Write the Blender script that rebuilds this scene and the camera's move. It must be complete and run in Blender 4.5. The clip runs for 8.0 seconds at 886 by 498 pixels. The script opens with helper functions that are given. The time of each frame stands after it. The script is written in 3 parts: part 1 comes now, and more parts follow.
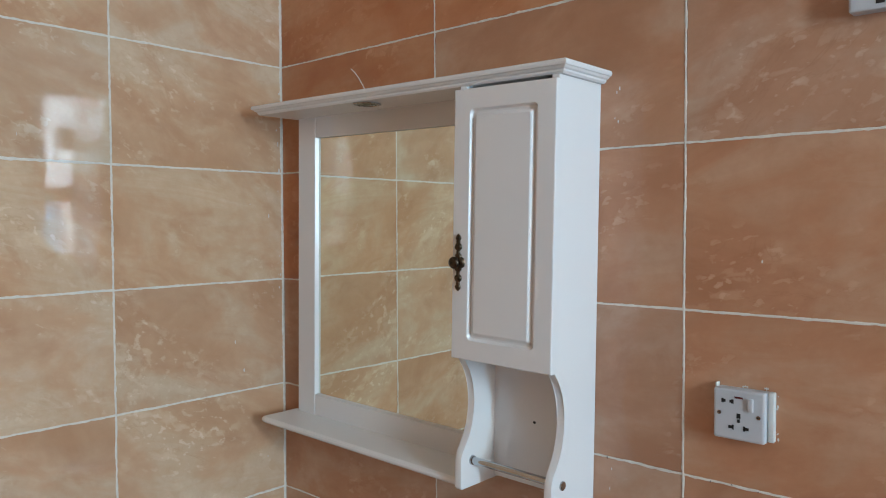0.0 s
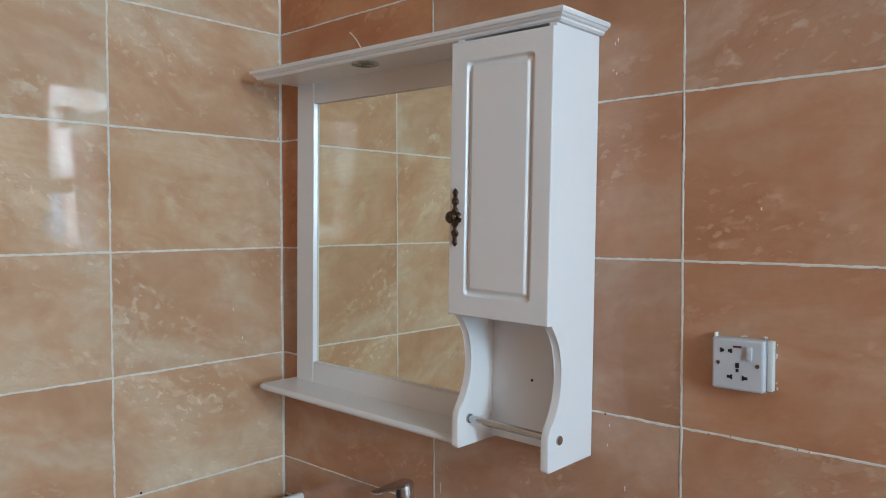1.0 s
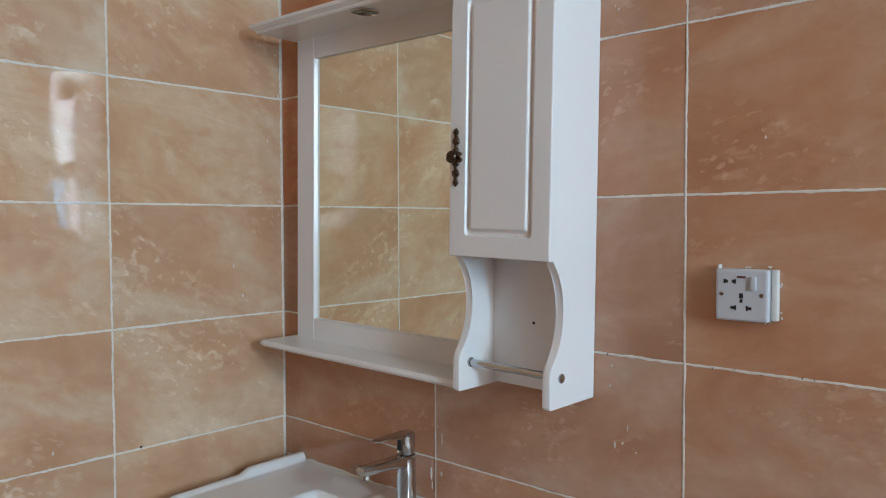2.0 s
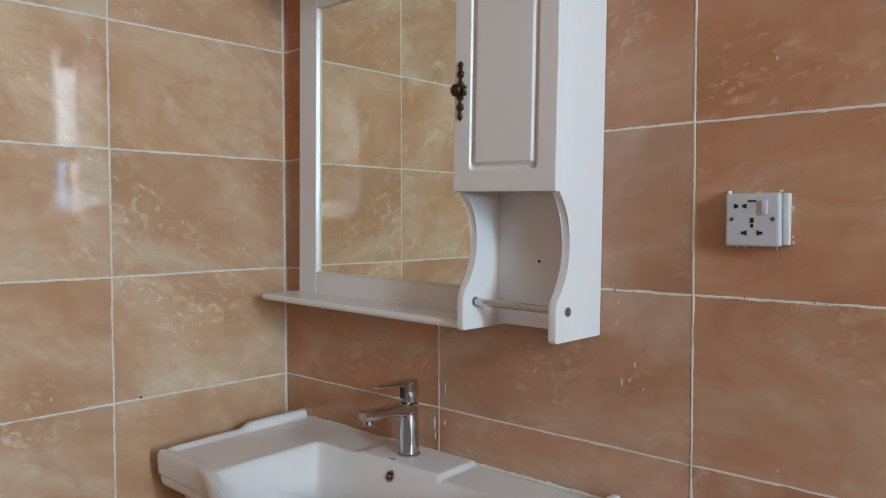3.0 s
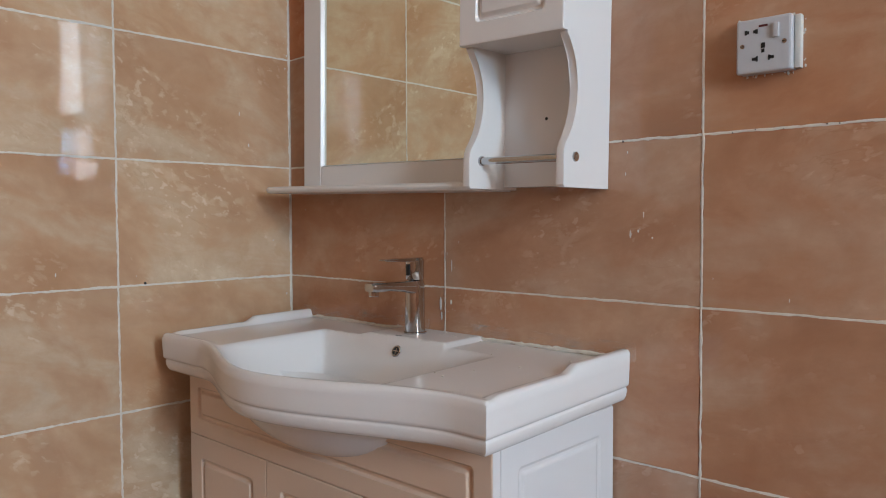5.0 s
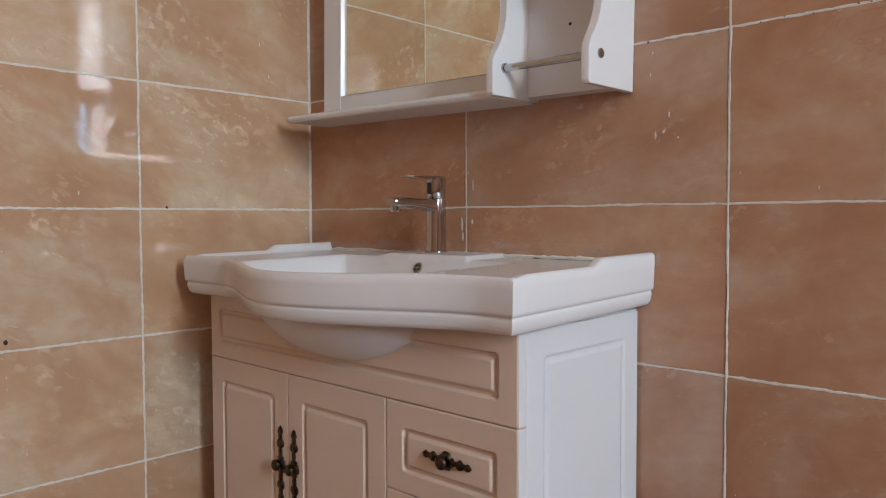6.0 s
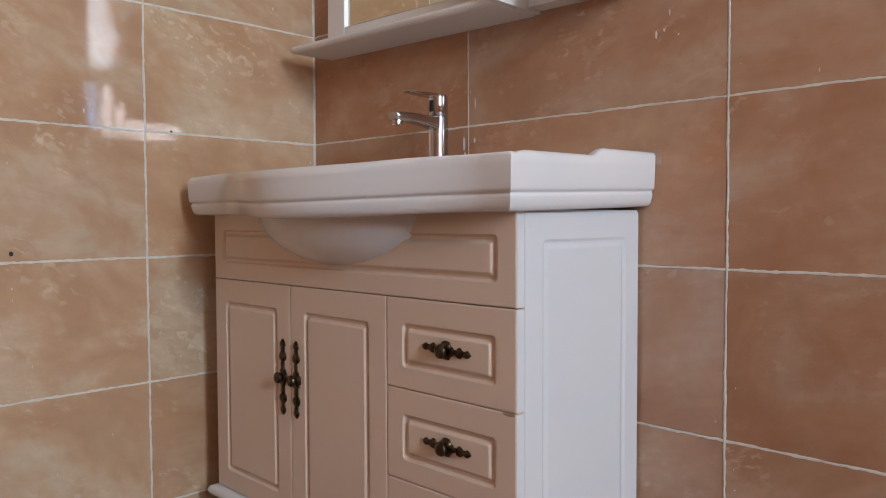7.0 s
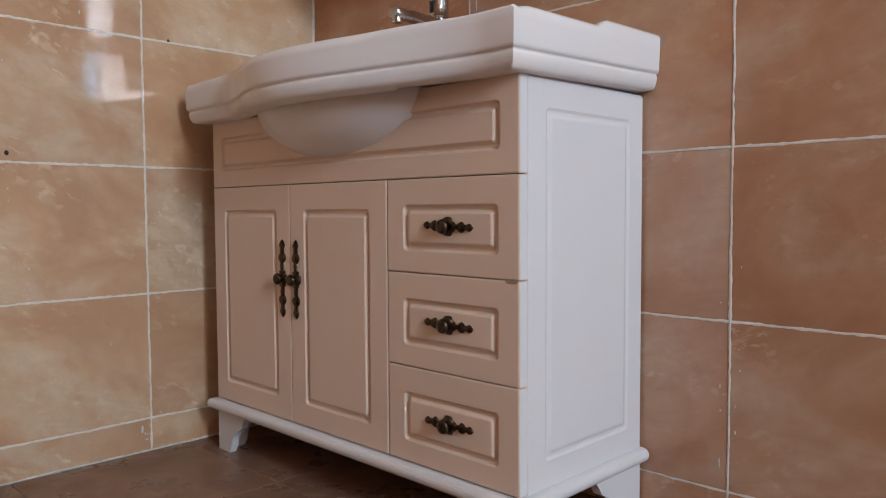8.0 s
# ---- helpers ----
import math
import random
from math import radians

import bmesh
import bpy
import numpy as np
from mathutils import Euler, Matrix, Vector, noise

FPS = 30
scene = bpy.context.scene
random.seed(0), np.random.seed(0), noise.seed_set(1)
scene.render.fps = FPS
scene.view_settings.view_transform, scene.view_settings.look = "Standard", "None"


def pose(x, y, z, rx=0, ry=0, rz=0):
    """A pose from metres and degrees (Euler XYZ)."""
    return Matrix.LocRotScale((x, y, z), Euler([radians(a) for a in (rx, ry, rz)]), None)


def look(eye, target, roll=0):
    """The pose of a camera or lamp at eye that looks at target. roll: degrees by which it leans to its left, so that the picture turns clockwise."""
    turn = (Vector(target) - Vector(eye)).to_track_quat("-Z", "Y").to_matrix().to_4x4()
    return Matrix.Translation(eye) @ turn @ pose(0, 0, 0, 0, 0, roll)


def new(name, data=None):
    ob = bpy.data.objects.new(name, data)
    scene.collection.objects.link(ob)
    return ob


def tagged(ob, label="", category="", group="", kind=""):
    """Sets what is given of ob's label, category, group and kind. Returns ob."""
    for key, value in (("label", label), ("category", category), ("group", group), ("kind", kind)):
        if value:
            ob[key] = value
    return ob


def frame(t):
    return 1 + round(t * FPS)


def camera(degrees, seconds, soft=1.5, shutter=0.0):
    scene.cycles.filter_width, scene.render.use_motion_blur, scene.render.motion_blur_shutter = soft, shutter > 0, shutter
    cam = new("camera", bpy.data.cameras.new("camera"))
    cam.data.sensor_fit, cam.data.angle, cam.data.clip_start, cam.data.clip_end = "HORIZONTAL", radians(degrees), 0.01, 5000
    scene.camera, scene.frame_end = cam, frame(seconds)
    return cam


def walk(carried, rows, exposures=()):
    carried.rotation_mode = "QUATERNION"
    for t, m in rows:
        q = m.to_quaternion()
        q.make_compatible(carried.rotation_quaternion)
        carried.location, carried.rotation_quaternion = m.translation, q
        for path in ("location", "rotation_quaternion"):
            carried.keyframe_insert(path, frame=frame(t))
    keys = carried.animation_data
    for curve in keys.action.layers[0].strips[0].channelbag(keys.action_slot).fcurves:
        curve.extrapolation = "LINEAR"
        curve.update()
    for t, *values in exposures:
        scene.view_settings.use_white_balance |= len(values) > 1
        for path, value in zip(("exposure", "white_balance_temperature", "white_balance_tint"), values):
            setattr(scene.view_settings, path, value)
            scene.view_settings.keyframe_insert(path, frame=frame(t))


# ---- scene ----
cam = camera(61.2, 8.0, soft=1.1)
PATH = [
    (0, (1.79, -1.307, 1.754), (0.457, 0.183, 1.685), -0.2),
    (0.5, (1.779, -1.307, 1.704), (0.442, 0.179, 1.636), -0.1),
    (1, (1.797, -1.288, 1.663), (0.453, 0.191, 1.595), -0.1),
    (1.5, (1.799, -1.282, 1.608), (0.452, 0.194, 1.535), -0.2),
    (3, (1.777, -1.268, 1.423), (0.424, 0.203, 1.349), -0.1),
    (3.5, (1.78, -1.263, 1.355), (0.426, 0.207, 1.282), -0.0),
    (4, (1.791, -1.257, 1.3), (0.441, 0.216, 1.227), -0.0),
    (4.2, (1.795, -1.252, 1.278), (0.44, 0.218, 1.204), -0.1),
    (5.5, (1.757, -1.281, 1.052), (0.39, 0.176, 0.97), -0.2),
    (6, (1.756, -1.284, 0.966), (0.371, 0.157, 0.882), -0.2),
    (6.5, (1.766, -1.285, 0.87), (0.367, 0.142, 0.787), -0.2),
    (7, (1.775, -1.281, 0.777), (0.372, 0.143, 0.696), -0.2),
    (7.5, (1.762, -1.287, 0.685), (0.367, 0.143, 0.59), -0.4),
    (8, (1.765, -1.275, 0.58), (0.363, 0.147, 0.476), -0.3),
]
walk(cam, [(t, look(eye, target, roll)) for t, eye, target, roll in PATH],
     exposures=((0.0, -0.09, 6250, 9), (1.5, -0.10, 6200, 10), (3.0, -0.12, 6550, 13), (4.0, -0.12, 6700, 15), (5.5, -0.17, 6950, 19), (6.5, -0.12, 7000, 21), (8.0, -0.11, 7050, 22)))

# ---- light: daylight through one barred window at the far end of the bathroom, with a bright narrow gap beside its shutter ----
ROOM_X, ROOM_Y, ROOM_Z = 5.00, -2.96, 3.00
WATTS = 140.0
COOL = (0.70, 0.885, 0.985)
world = bpy.data.worlds.new("daylight")
scene.world = world
world.use_nodes = True
wn = world.node_tree
sky = wn.nodes.new("ShaderNodeTexSky")
sky.sky_type, sky.sun_disc = "NISHITA", False
sky.sun_elevation, sky.sun_rotation = radians(50), radians(160)
wn.links.new(sky.outputs["Color"], wn.nodes["Background"].inputs["Color"])
wn.nodes["Background"].inputs["Strength"].default_value = 0.12


def window_light(name, m, width, height, watts, colour):
    lamp = bpy.data.lights.new(name, "AREA")
    lamp.shape, lamp.size, lamp.size_y, lamp.energy, lamp.color = "RECTANGLE", width, height, watts, colour
    ob = new(name, lamp)
    ob.matrix_world = m
    return ob


window_light("sky_daylight", look((5.058, -1.47, 2.48), (0.0, -1.47, 2.48)), 0.56, 0.84, WATTS, COOL)
window_light("ground_daylight", look((5.058, -1.67, 1.71), (0.0, -1.67, 1.71)), 0.74, 0.49, WATTS * 0.56, (0.80, 0.92, 0.97))
window_light("gap_daylight", look((5.030, -1.260, 1.785), (0.0, -1.260, 1.785)), 0.040, 0.50, WATTS * 0.34, (0.20, 0.62, 1.0))


# ---- materials ----
class Nodes:
    """A small builder for one material."""

    def __init__(self, name):
        self.m = bpy.data.materials.new(name)
        self.m.use_nodes = True
        self.t = self.m.node_tree
        self.b = self.t.nodes["Principled BSDF"]

    def put(self, socket, value):
        if isinstance(value, bpy.types.NodeSocket):
            self.t.links.new(value, socket)
        elif isinstance(value, tuple) and len(value) == 3 and socket.type == "RGBA":
            socket.default_value = (*value, 1)
        else:
            socket.default_value = value

    def set(self, **k):
        for key, value in k.items():
            self.put(self.b.inputs[key.replace("_", " ")], value)
        return self

    def node(self, kind, **k):
        n = self.t.nodes.new("ShaderNode" + kind)
        for key, value in k.items():
            self.put(n.inputs[key.replace("_", " ")], value)
        return n

    def coords(self, shift=True, rot=(0, 0, 0), scale=(1, 1, 1)):
        v = self.node("TexCoord").outputs["Object"]
        if shift:
            r = self.node("ObjectInfo").outputs["Random"]
            c = self.node("CombineXYZ")
            for i, f in enumerate((37.0, 91.0, 53.0)):
                mul = self.node("Math")
                mul.operation = "MULTIPLY"
                self.put(mul.inputs[0], r)
                mul.inputs[1].default_value = f
                self.put(c.inputs[i], mul.outputs[0])
            add = self.node("VectorMath")
            self.put(add.inputs[0], v)
            self.put(add.inputs[1], c.outputs[0])
            v = add.outputs[0]
        mp = self.node("Mapping", Vector=v, Rotation=tuple(radians(a) for a in rot))
        mp2 = self.node("Mapping", Vector=mp.outputs[0], Scale=scale)
        return mp2.outputs[0]

    def noise(self, v, scale, detail=5.0, rough=0.55, warp=0.0):
        return self.node("TexNoise", Vector=v, Scale=scale, Detail=detail, Roughness=rough, Distortion=warp).outputs["Fac"]

    def ramp(self, f, *stops):
        n = self.node("ValToRGB", Fac=f)
        e = n.color_ramp.elements
        while len(e) < len(stops):
            e.new(0.5)
        for el, (p, c) in zip(e, stops):
            el.position = p
            el.color = (*c, 1) if isinstance(c, tuple) else (c, c, c, 1)
        return n.outputs["Color"]

    def mix(self, f, a, b, how="MIX"):
        n = self.t.nodes.new("ShaderNodeMix")
        n.data_type, n.blend_type = "RGBA", how
        self.put(n.inputs[0], f)
        self.put(n.inputs[6], a)
        self.put(n.inputs[7], b)
        return n.outputs[2]

    def bump(self, h, strength, dist=0.001):
        n = self.node("Bump", Strength=strength, Distance=dist, Height=h)
        self.put(self.b.inputs["Normal"], n.outputs[0])
        return self


def tile_material(name, rot, tint, relief=1.0):
    n = Nodes(name)
    v0 = n.coords()
    v1 = n.coords(rot=rot, scale=(1, 1, 1.7))
    zone = n.ramp(n.noise(v1, 3.2, 5, 0.55, 0.5), (0.36, (0.41, 0.230, 0.140)), (0.49, (0.48, 0.300, 0.195)), (0.58, (0.505, 0.365, 0.260)), (0.70, (0.56, 0.425, 0.31)))
    fine = n.noise(v0, 26.0, 8, 0.65)
    col = n.mix(n.ramp(fine, (0.35, 0.0), (0.75, 0.35)), zone, (0.36, 0.20, 0.12))
    brown = n.ramp(n.noise(v1, 6.0, 6, 0.6, 0.8), (0.56, 0.0), (0.72, 0.5))
    col = n.mix(brown, col, (0.37, 0.18, 0.10))
    # warm strata, bent and broken
    v2 = n.coords(rot=tuple(a * 0.3 for a in rot), scale=(0.8, 0.8, 3.4))
    strata = n.ramp(n.noise(v2, 3.0, 7, 0.6, 0.9), (0.42, 0.0), (0.56, 0.32), (0.62, 0.10), (0.72, 0.42))
    col = n.mix(strata, col, (0.44, 0.245, 0.14))
    # pale rounded chips and flecks, gathered in drifts
    drift = n.ramp(n.noise(v1, 3.0, 4, 0.55, 0.7), (0.50, 0.04), (0.58, 0.55), (0.66, 1.0))
    chip = n.mix(1.0, n.ramp(n.noise(v1, 13.0, 4, 0.55, 0.35), (0.55, 0.0), (0.59, 0.30 * relief), (0.70, 0.50 * relief)), drift, "MULTIPLY")
    col = n.mix(chip, col, (0.66, 0.53, 0.40))
    fleck = n.mix(1.0, n.ramp(n.noise(v1, 34.0, 3, 0.5, 0.3), (0.60, 0.0), (0.63, 0.34 * relief), (0.74, 0.55 * relief)), drift, "MULTIPLY")
    col = n.mix(fleck, col, (0.72, 0.61, 0.49))
    line = n.ramp(n.noise(v1, 3.4, 5, 0.6, 1.2), (0.492, 0.0), (0.5, 0.30), (0.508, 0.0))
    col = n.mix(n.mix(1.0, line, drift, "MULTIPLY"), col, (0.34, 0.19, 0.11))
    tone = n.node("ObjectInfo").outputs["Random"]
    col = n.mix(1.0, col, n.ramp(tone, (0.0, (0.92, 0.88, 0.86)), (0.5, (1.0, 1.0, 1.0)), (1.0, (1.0, 0.94, 0.88))), "MULTIPLY")
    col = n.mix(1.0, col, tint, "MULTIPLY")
    col = n.mix(1.0, col, n.node("ObjectInfo").outputs["Color"], "MULTIPLY")
    smear = n.noise(v0, 11.0, 5, 0.6)
    n.set(Base_Color=col, Roughness=n.ramp(smear, (0.4, 0.03), (0.6, 0.05), (0.75, 0.13)), IOR=1.5)
    n.bump(n.mix(0.5, chip, fleck), 0.16, 0.001)
    return n.m


def painted(name, colour, rough, wear=(0.6, 0.45, 0.33), amount=0.0):
    n = Nodes(name)
    v = n.coords()
    col = n.mix(n.noise(v, 1.6, 2), colour, tuple(c * k for c, k in zip(colour, (0.985, 0.965, 0.95))))
    if amount:
        col = n.mix(n.ramp(n.noise(v, 6.0, 7, 0.65, 0.6), (0.6, 0.0), (0.85, amount)), col, wear)
    n.set(Base_Color=col, Roughness=rough)
    n.bump(n.noise(v, 40.0, 2), 0.015, 0.0004)
    return n.m


def metal(name, colour, rough, dark=None):
    n = Nodes(name)
    v = n.coords()
    f = n.noise(v, 90.0, 4)
    col = n.mix(n.ramp(f, (0.35, 0.0), (0.65, 1.0)), dark or colour, colour)
    n.set(Base_Color=col, Metallic=1.0, Roughness=n.ramp(f, (0.3, rough * 0.8), (0.7, rough * 1.4)))
    return n.m


def plain(name, colour, rough, scale=40.0, vary=0.12):
    n = Nodes(name)
    v = n.coords(shift=False)
    low = tuple(c * (1 - vary) for c in colour)
    n.set(Base_Color=n.mix(n.noise(v, scale, 4), low, colour), Roughness=rough)
    n.bump(n.noise(v, scale * 6, 4), 0.15, 0.0008)
    return n.m


# One tile twice: daylight tinted into the west copy, shade into the north.
M_TILE_N = tile_material("marbled_tile_north_shaded", (0, 14, 0), (1.05, 0.915, 0.875), 0.75)
M_TILE_S = tile_material("marbled_tile_south", (0, 5, 0), (1.08, 0.94, 0.88), 0.3)
M_TILE_W = tile_material("marbled_tile_west_lit", (28, 0, 0), (1.29, 1.36, 1.35), 0.75)
M_FLOOR = Nodes("brown_floor_tile")
fv = M_FLOOR.coords()
M_FLOOR.set(
    Base_Color=M_FLOOR.mix(
        M_FLOOR.ramp(M_FLOOR.noise(fv, 14.0, 8, 0.65), (0.52, 0.0), (0.75, 0.4)),
        M_FLOOR.ramp(M_FLOOR.noise(fv, 4.0, 6, 0.6, 1.0), (0.3, (0.165, 0.08, 0.05)), (0.7, (0.28, 0.15, 0.098))),
        (0.46, 0.34, 0.25),
    ),
    Roughness=M_FLOOR.ramp(M_FLOOR.noise(fv, 9.0, 5), (0.35, 0.22), (0.7, 0.5)),
)
M_FLOOR = M_FLOOR.m
M_GROUT = plain("white_grout", (0.86, 0.80, 0.71), 0.85, 60.0, 0.35)
M_PLASTER = plain("plaster_drip", (0.70, 0.67, 0.62), 0.7, 50.0, 0.2)
M_WALL = plain("cream_plaster", (0.72, 0.64, 0.54), 0.8, 3.0, 0.08)
M_FRAME = plain("brown_window_frame", (0.34, 0.22, 0.15), 0.5, 12.0, 0.2)
M_CEIL = plain("white_ceiling", (0.87, 0.84, 0.78), 0.9, 3.0, 0.05)
M_PAINT = painted("white_lacquer", (0.80, 0.78, 0.77), 0.22)
# Cream foil; the warm, dim bounce on the fronts is mixed into its colour.
M_FRONT = painted("cream_foil_bounce_front", (0.76, 0.603, 0.490), 0.25)
M_LENS = metal("smoked_reflector", (0.34, 0.33, 0.29), 0.22, (0.07, 0.065, 0.055))
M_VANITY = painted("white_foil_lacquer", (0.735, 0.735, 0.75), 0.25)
M_CERAMIC = painted("glazed_ceramic", (0.80, 0.783, 0.778), 0.19, (0.62, 0.50, 0.42), 0.14)
M_CHROME = metal("chrome", (0.52, 0.52, 0.53), 0.06)
M_BRONZE = metal("antique_bronze", (0.13, 0.09, 0.06), 0.3, (0.04, 0.03, 0.022))
M_DARK = plain("dark_recess", (0.012, 0.011, 0.01), 0.6)
M_SOCKET = plain("white_plastic", (0.55, 0.55, 0.57), 0.3, 8.0, 0.05)
M_RED = plain("red_lens", (0.13, 0.03, 0.035), 0.2)
M_CABLE = plain("white_cable", (0.80, 0.76, 0.70), 0.5)
M_MIRROR = Nodes("mirror").set(Base_Color=(0.86, 0.88, 0.80), Metallic=1.0, Roughness=0.012).m
M_SMEAR = Nodes("sealant_smear")
sv = M_SMEAR.coords(shift=False, scale=(0.35, 0.35, 1))
M_SMEAR.set(Base_Color=(0.82, 0.72, 0.63), Roughness=0.3, Alpha=M_SMEAR.ramp(M_SMEAR.noise(sv, 30.0, 6, 0.6, 0.6), (0.46, 0.0), (0.68, 0.36)))
M_SMEAR = M_SMEAR.m


# ---- building helpers ----
def finish(bm, name, material, sharp=32):
    bmesh.ops.recalc_face_normals(bm, faces=bm.faces)
    limit = radians(sharp)
    for f in bm.faces:
        f.smooth = True
    todo = [f for f in bm.faces if f.calc_area() > 0.0008]
    flat = set(todo)
    while todo:
        for e in todo.pop().edges:
            if e.is_manifold and e.calc_face_angle(9.0) < 0.01:
                grown = [f for f in e.link_faces if f not in flat]
                flat.update(grown)
                todo.extend(grown)
    for e in bm.edges:
        angle = e.calc_face_angle(0.0) if e.is_manifold else 9.0
        e.smooth = angle < (radians(3) if any(f in flat for f in e.link_faces) else limit)
    me = bpy.data.meshes.new(name)
    bm.to_mesh(me)
    bm.free()
    me.materials.append(material)
    return me


def part(name, bm, material, parent, label="", sharp=32, at=None):
    ob = new(name, finish(bm, name, material, sharp))
    ob.parent = parent
    if at is not None:
        ob.matrix_basis = at
    return tagged(ob, label)


def thing(name, label, category, m=None, group="", kind=""):
    ob = new(name)
    ob.empty_display_size = 0.05
    if m is not None:
        ob.matrix_basis = m
    return tagged(ob, label, category, group, kind)


def box(lo, hi, bevel=0.0, segs=2, bm=None):
    bm = bm or bmesh.new()
    made = bmesh.ops.create_cube(bm, size=1)["verts"]
    for v in made:
        v.co = Vector([lo[i] + (v.co[i] + 0.5) * (hi[i] - lo[i]) for i in range(3)])
    if bevel:
        edges = list({e for v in made for e in v.link_edges})
        bmesh.ops.bevel(bm, geom=edges, offset=bevel, segments=segs, profile=0.5, affect="EDGES")
    return bm


def loft(rings, bm=None, caps=True):
    """Joins closed rings of points into a skin."""
    bm = bm or bmesh.new()
    rows = [[bm.verts.new(p) for p in r] for r in rings]
    n = len(rows[0])
    for a, b in zip(rows, rows[1:]):
        for i in range(n):
            bm.faces.new((a[i], a[(i + 1) % n], b[(i + 1) % n], b[i]))
    if caps:
        bm.faces.new(rows[0])
        bm.faces.new(list(reversed(rows[-1])))
    return bm


def round_rect(w, h, r, n=4):
    r = max(min(r, w / 2 - 1e-4, h / 2 - 1e-4), 1e-4)
    out = []
    for cx, cy, a0 in ((w / 2 - r, h / 2 - r, 0), (-w / 2 + r, h / 2 - r, 90), (-w / 2 + r, -h / 2 + r, 180), (w / 2 - r, -h / 2 + r, 270)):
        for i in range(n + 1):
            a = radians(a0 + 90 * i / n)
            out.append((cx + r * math.cos(a), cy + r * math.sin(a)))
    return out


def lathe(profile, segs=20, axis="z", centre=(0, 0, 0), bm=None):
    """profile: (radius, height) from end to end."""
    rings = []
    for r, h in profile:
        ring = []
        for i in range(segs):
            a = 2 * math.pi * i / segs
            u, v = max(r, 1e-5) * math.cos(a), max(r, 1e-5) * math.sin(a)
            p = {"z": (u, v, h), "y": (u, h, v), "x": (h, u, v)}[axis]
            ring.append(tuple(p[k] + centre[k] for k in range(3)))
        rings.append(ring)
    return loft(rings, bm)


def ellipsoid(c, r, bm=None, u=12, v=8):
    bm = bm or bmesh.new()
    made = bmesh.ops.create_uvsphere(bm, u_segments=u, v_segments=v, radius=1)["verts"]
    for p in made:
        p.co = Vector([c[i] + p.co[i] * r[i] for i in range(3)])
    return bm


def extrude_profile(points, axis, lo, hi, bevel=0.0):
    """A flat outline, drawn out along one axis. points: pairs of the other two axes in order."""
    def place(p, h):
        return {"x": (h, p[0], p[1]), "y": (p[0], h, p[1]), "z": (p[0], p[1], h)}[axis]

    bm = loft([[place(p, lo) for p in points], [place(p, hi) for p in points]])
    if bevel:
        caps = [e for e in bm.edges if abs(e.verts[0].co["xyz".index(axis)] - e.verts[1].co["xyz".index(axis)]) < 1e-6]
        bmesh.ops.bevel(bm, geom=caps, offset=bevel, segments=2, profile=0.5, affect="EDGES")
    return bm


def groove_slab(w, h, thick, frame_in, depth=0.0045, width=0.016, front="-y", shift=0.0):
    """A slab with a routed groove round a raised field. It is centred on its front face."""
    d = depth
    prof = [(0, thick, 0.001), (0, 0.0022, 0.001), (0.0006, 0.0008, 0.0015), (0.0022, 0, 0.002)]
    a = frame_in
    prof += [
        (a - 0.0005, 0, 0.009), (a + 0.0005, 0.0005, 0.009), (a + width * 0.12, d * 0.45, 0.008), (a + width * 0.24, d * 0.95, 0.007), (a + width * 0.32, d * 1.05, 0.0065),
        (a + width * 0.52, d * 1.05, 0.006), (a + width * 0.64, d * 0.92, 0.005), (a + width * 0.88, d * 0.25, 0.004), (a + width, 0.0002, 0.003), (a + width + 0.001, 0, 0.003),
    ]
    rings = []
    for inset, dep, r in prof:
        ring = round_rect(w - 2 * inset, h - 2 * inset, r)
        if front == "-y":
            drop = shift if inset > 0.01 else 0.0
            rings.append([(u, dep, v + drop) for u, v in ring])
        else:
            rings.append([(-dep, u, v) for u, v in ring])
    return loft(rings)


def tube(points, radius, segs=10, bm=None):
    pts = [Vector(p) for p in points]
    rings = []
    for i, p in enumerate(pts):
        d = (pts[min(i + 1, len(pts) - 1)] - pts[max(i - 1, 0)]).normalized()
        side = d.cross(Vector((0.31, 0.9, 0.2))).normalized()
        up = side.cross(d)
        rings.append([tuple(p + radius * (math.cos(2 * math.pi * k / segs) * side + math.sin(2 * math.pi * k / segs) * up)) for k in range(segs)])
    return loft(rings, bm)


# ---- the setting ----
ROW, BASE = 0.303, 0.08
JOINT_X = (0.597, 1.210)
MORE_X = (1.823,)
JOINT_Y = (-0.496, -1.102, -1.708)
BOARD_X = 2.436


def structure(name, bm, material, label, category):
    return tagged(new(name, finish(bm, name, material)), label, category, kind="structure")


floor = structure("floor", box((-0.15, ROOM_Y - 0.15, -0.12), (ROOM_X + 0.15, 0.15, -0.006)), M_GROUT, "dusty floor of reddish-brown glazed tiles", "floor")
ceiling = structure("ceiling", box((-0.15, ROOM_Y - 0.15, ROOM_Z), (ROOM_X + 0.15, 0.15, ROOM_Z + 0.12)), M_CEIL, "plain cream plastered ceiling", "ceiling")
bm = box((-0.15, 0.008, -0.006), (ROOM_X + 0.15, 0.15, ROOM_Z))
wall_north = structure("wall_north", bm, M_GROUT, "wall of glossy beige marbled tiles with white grout", "wall")
part("wall_lining", box((BOARD_X, 0.0, 0.0), (ROOM_X, 0.006, ROOM_Z)), M_TILE_N, wall_north)
wall_west = structure("wall_west", box((-0.15, ROOM_Y, -0.006), (-0.008, 0.008, ROOM_Z)), M_GROUT, "wall of glossy beige marbled tiles, tinted lighter for daylight, with white grout", "wall")
structure("wall_south", box((-0.15, ROOM_Y - 0.15, -0.006), (ROOM_X + 0.15, ROOM_Y, ROOM_Z)), M_TILE_S, "closed beige tiled wall", "wall")
WY0, WY1, WZ0, WZ1 = -2.03, -1.225, 1.47, 2.89
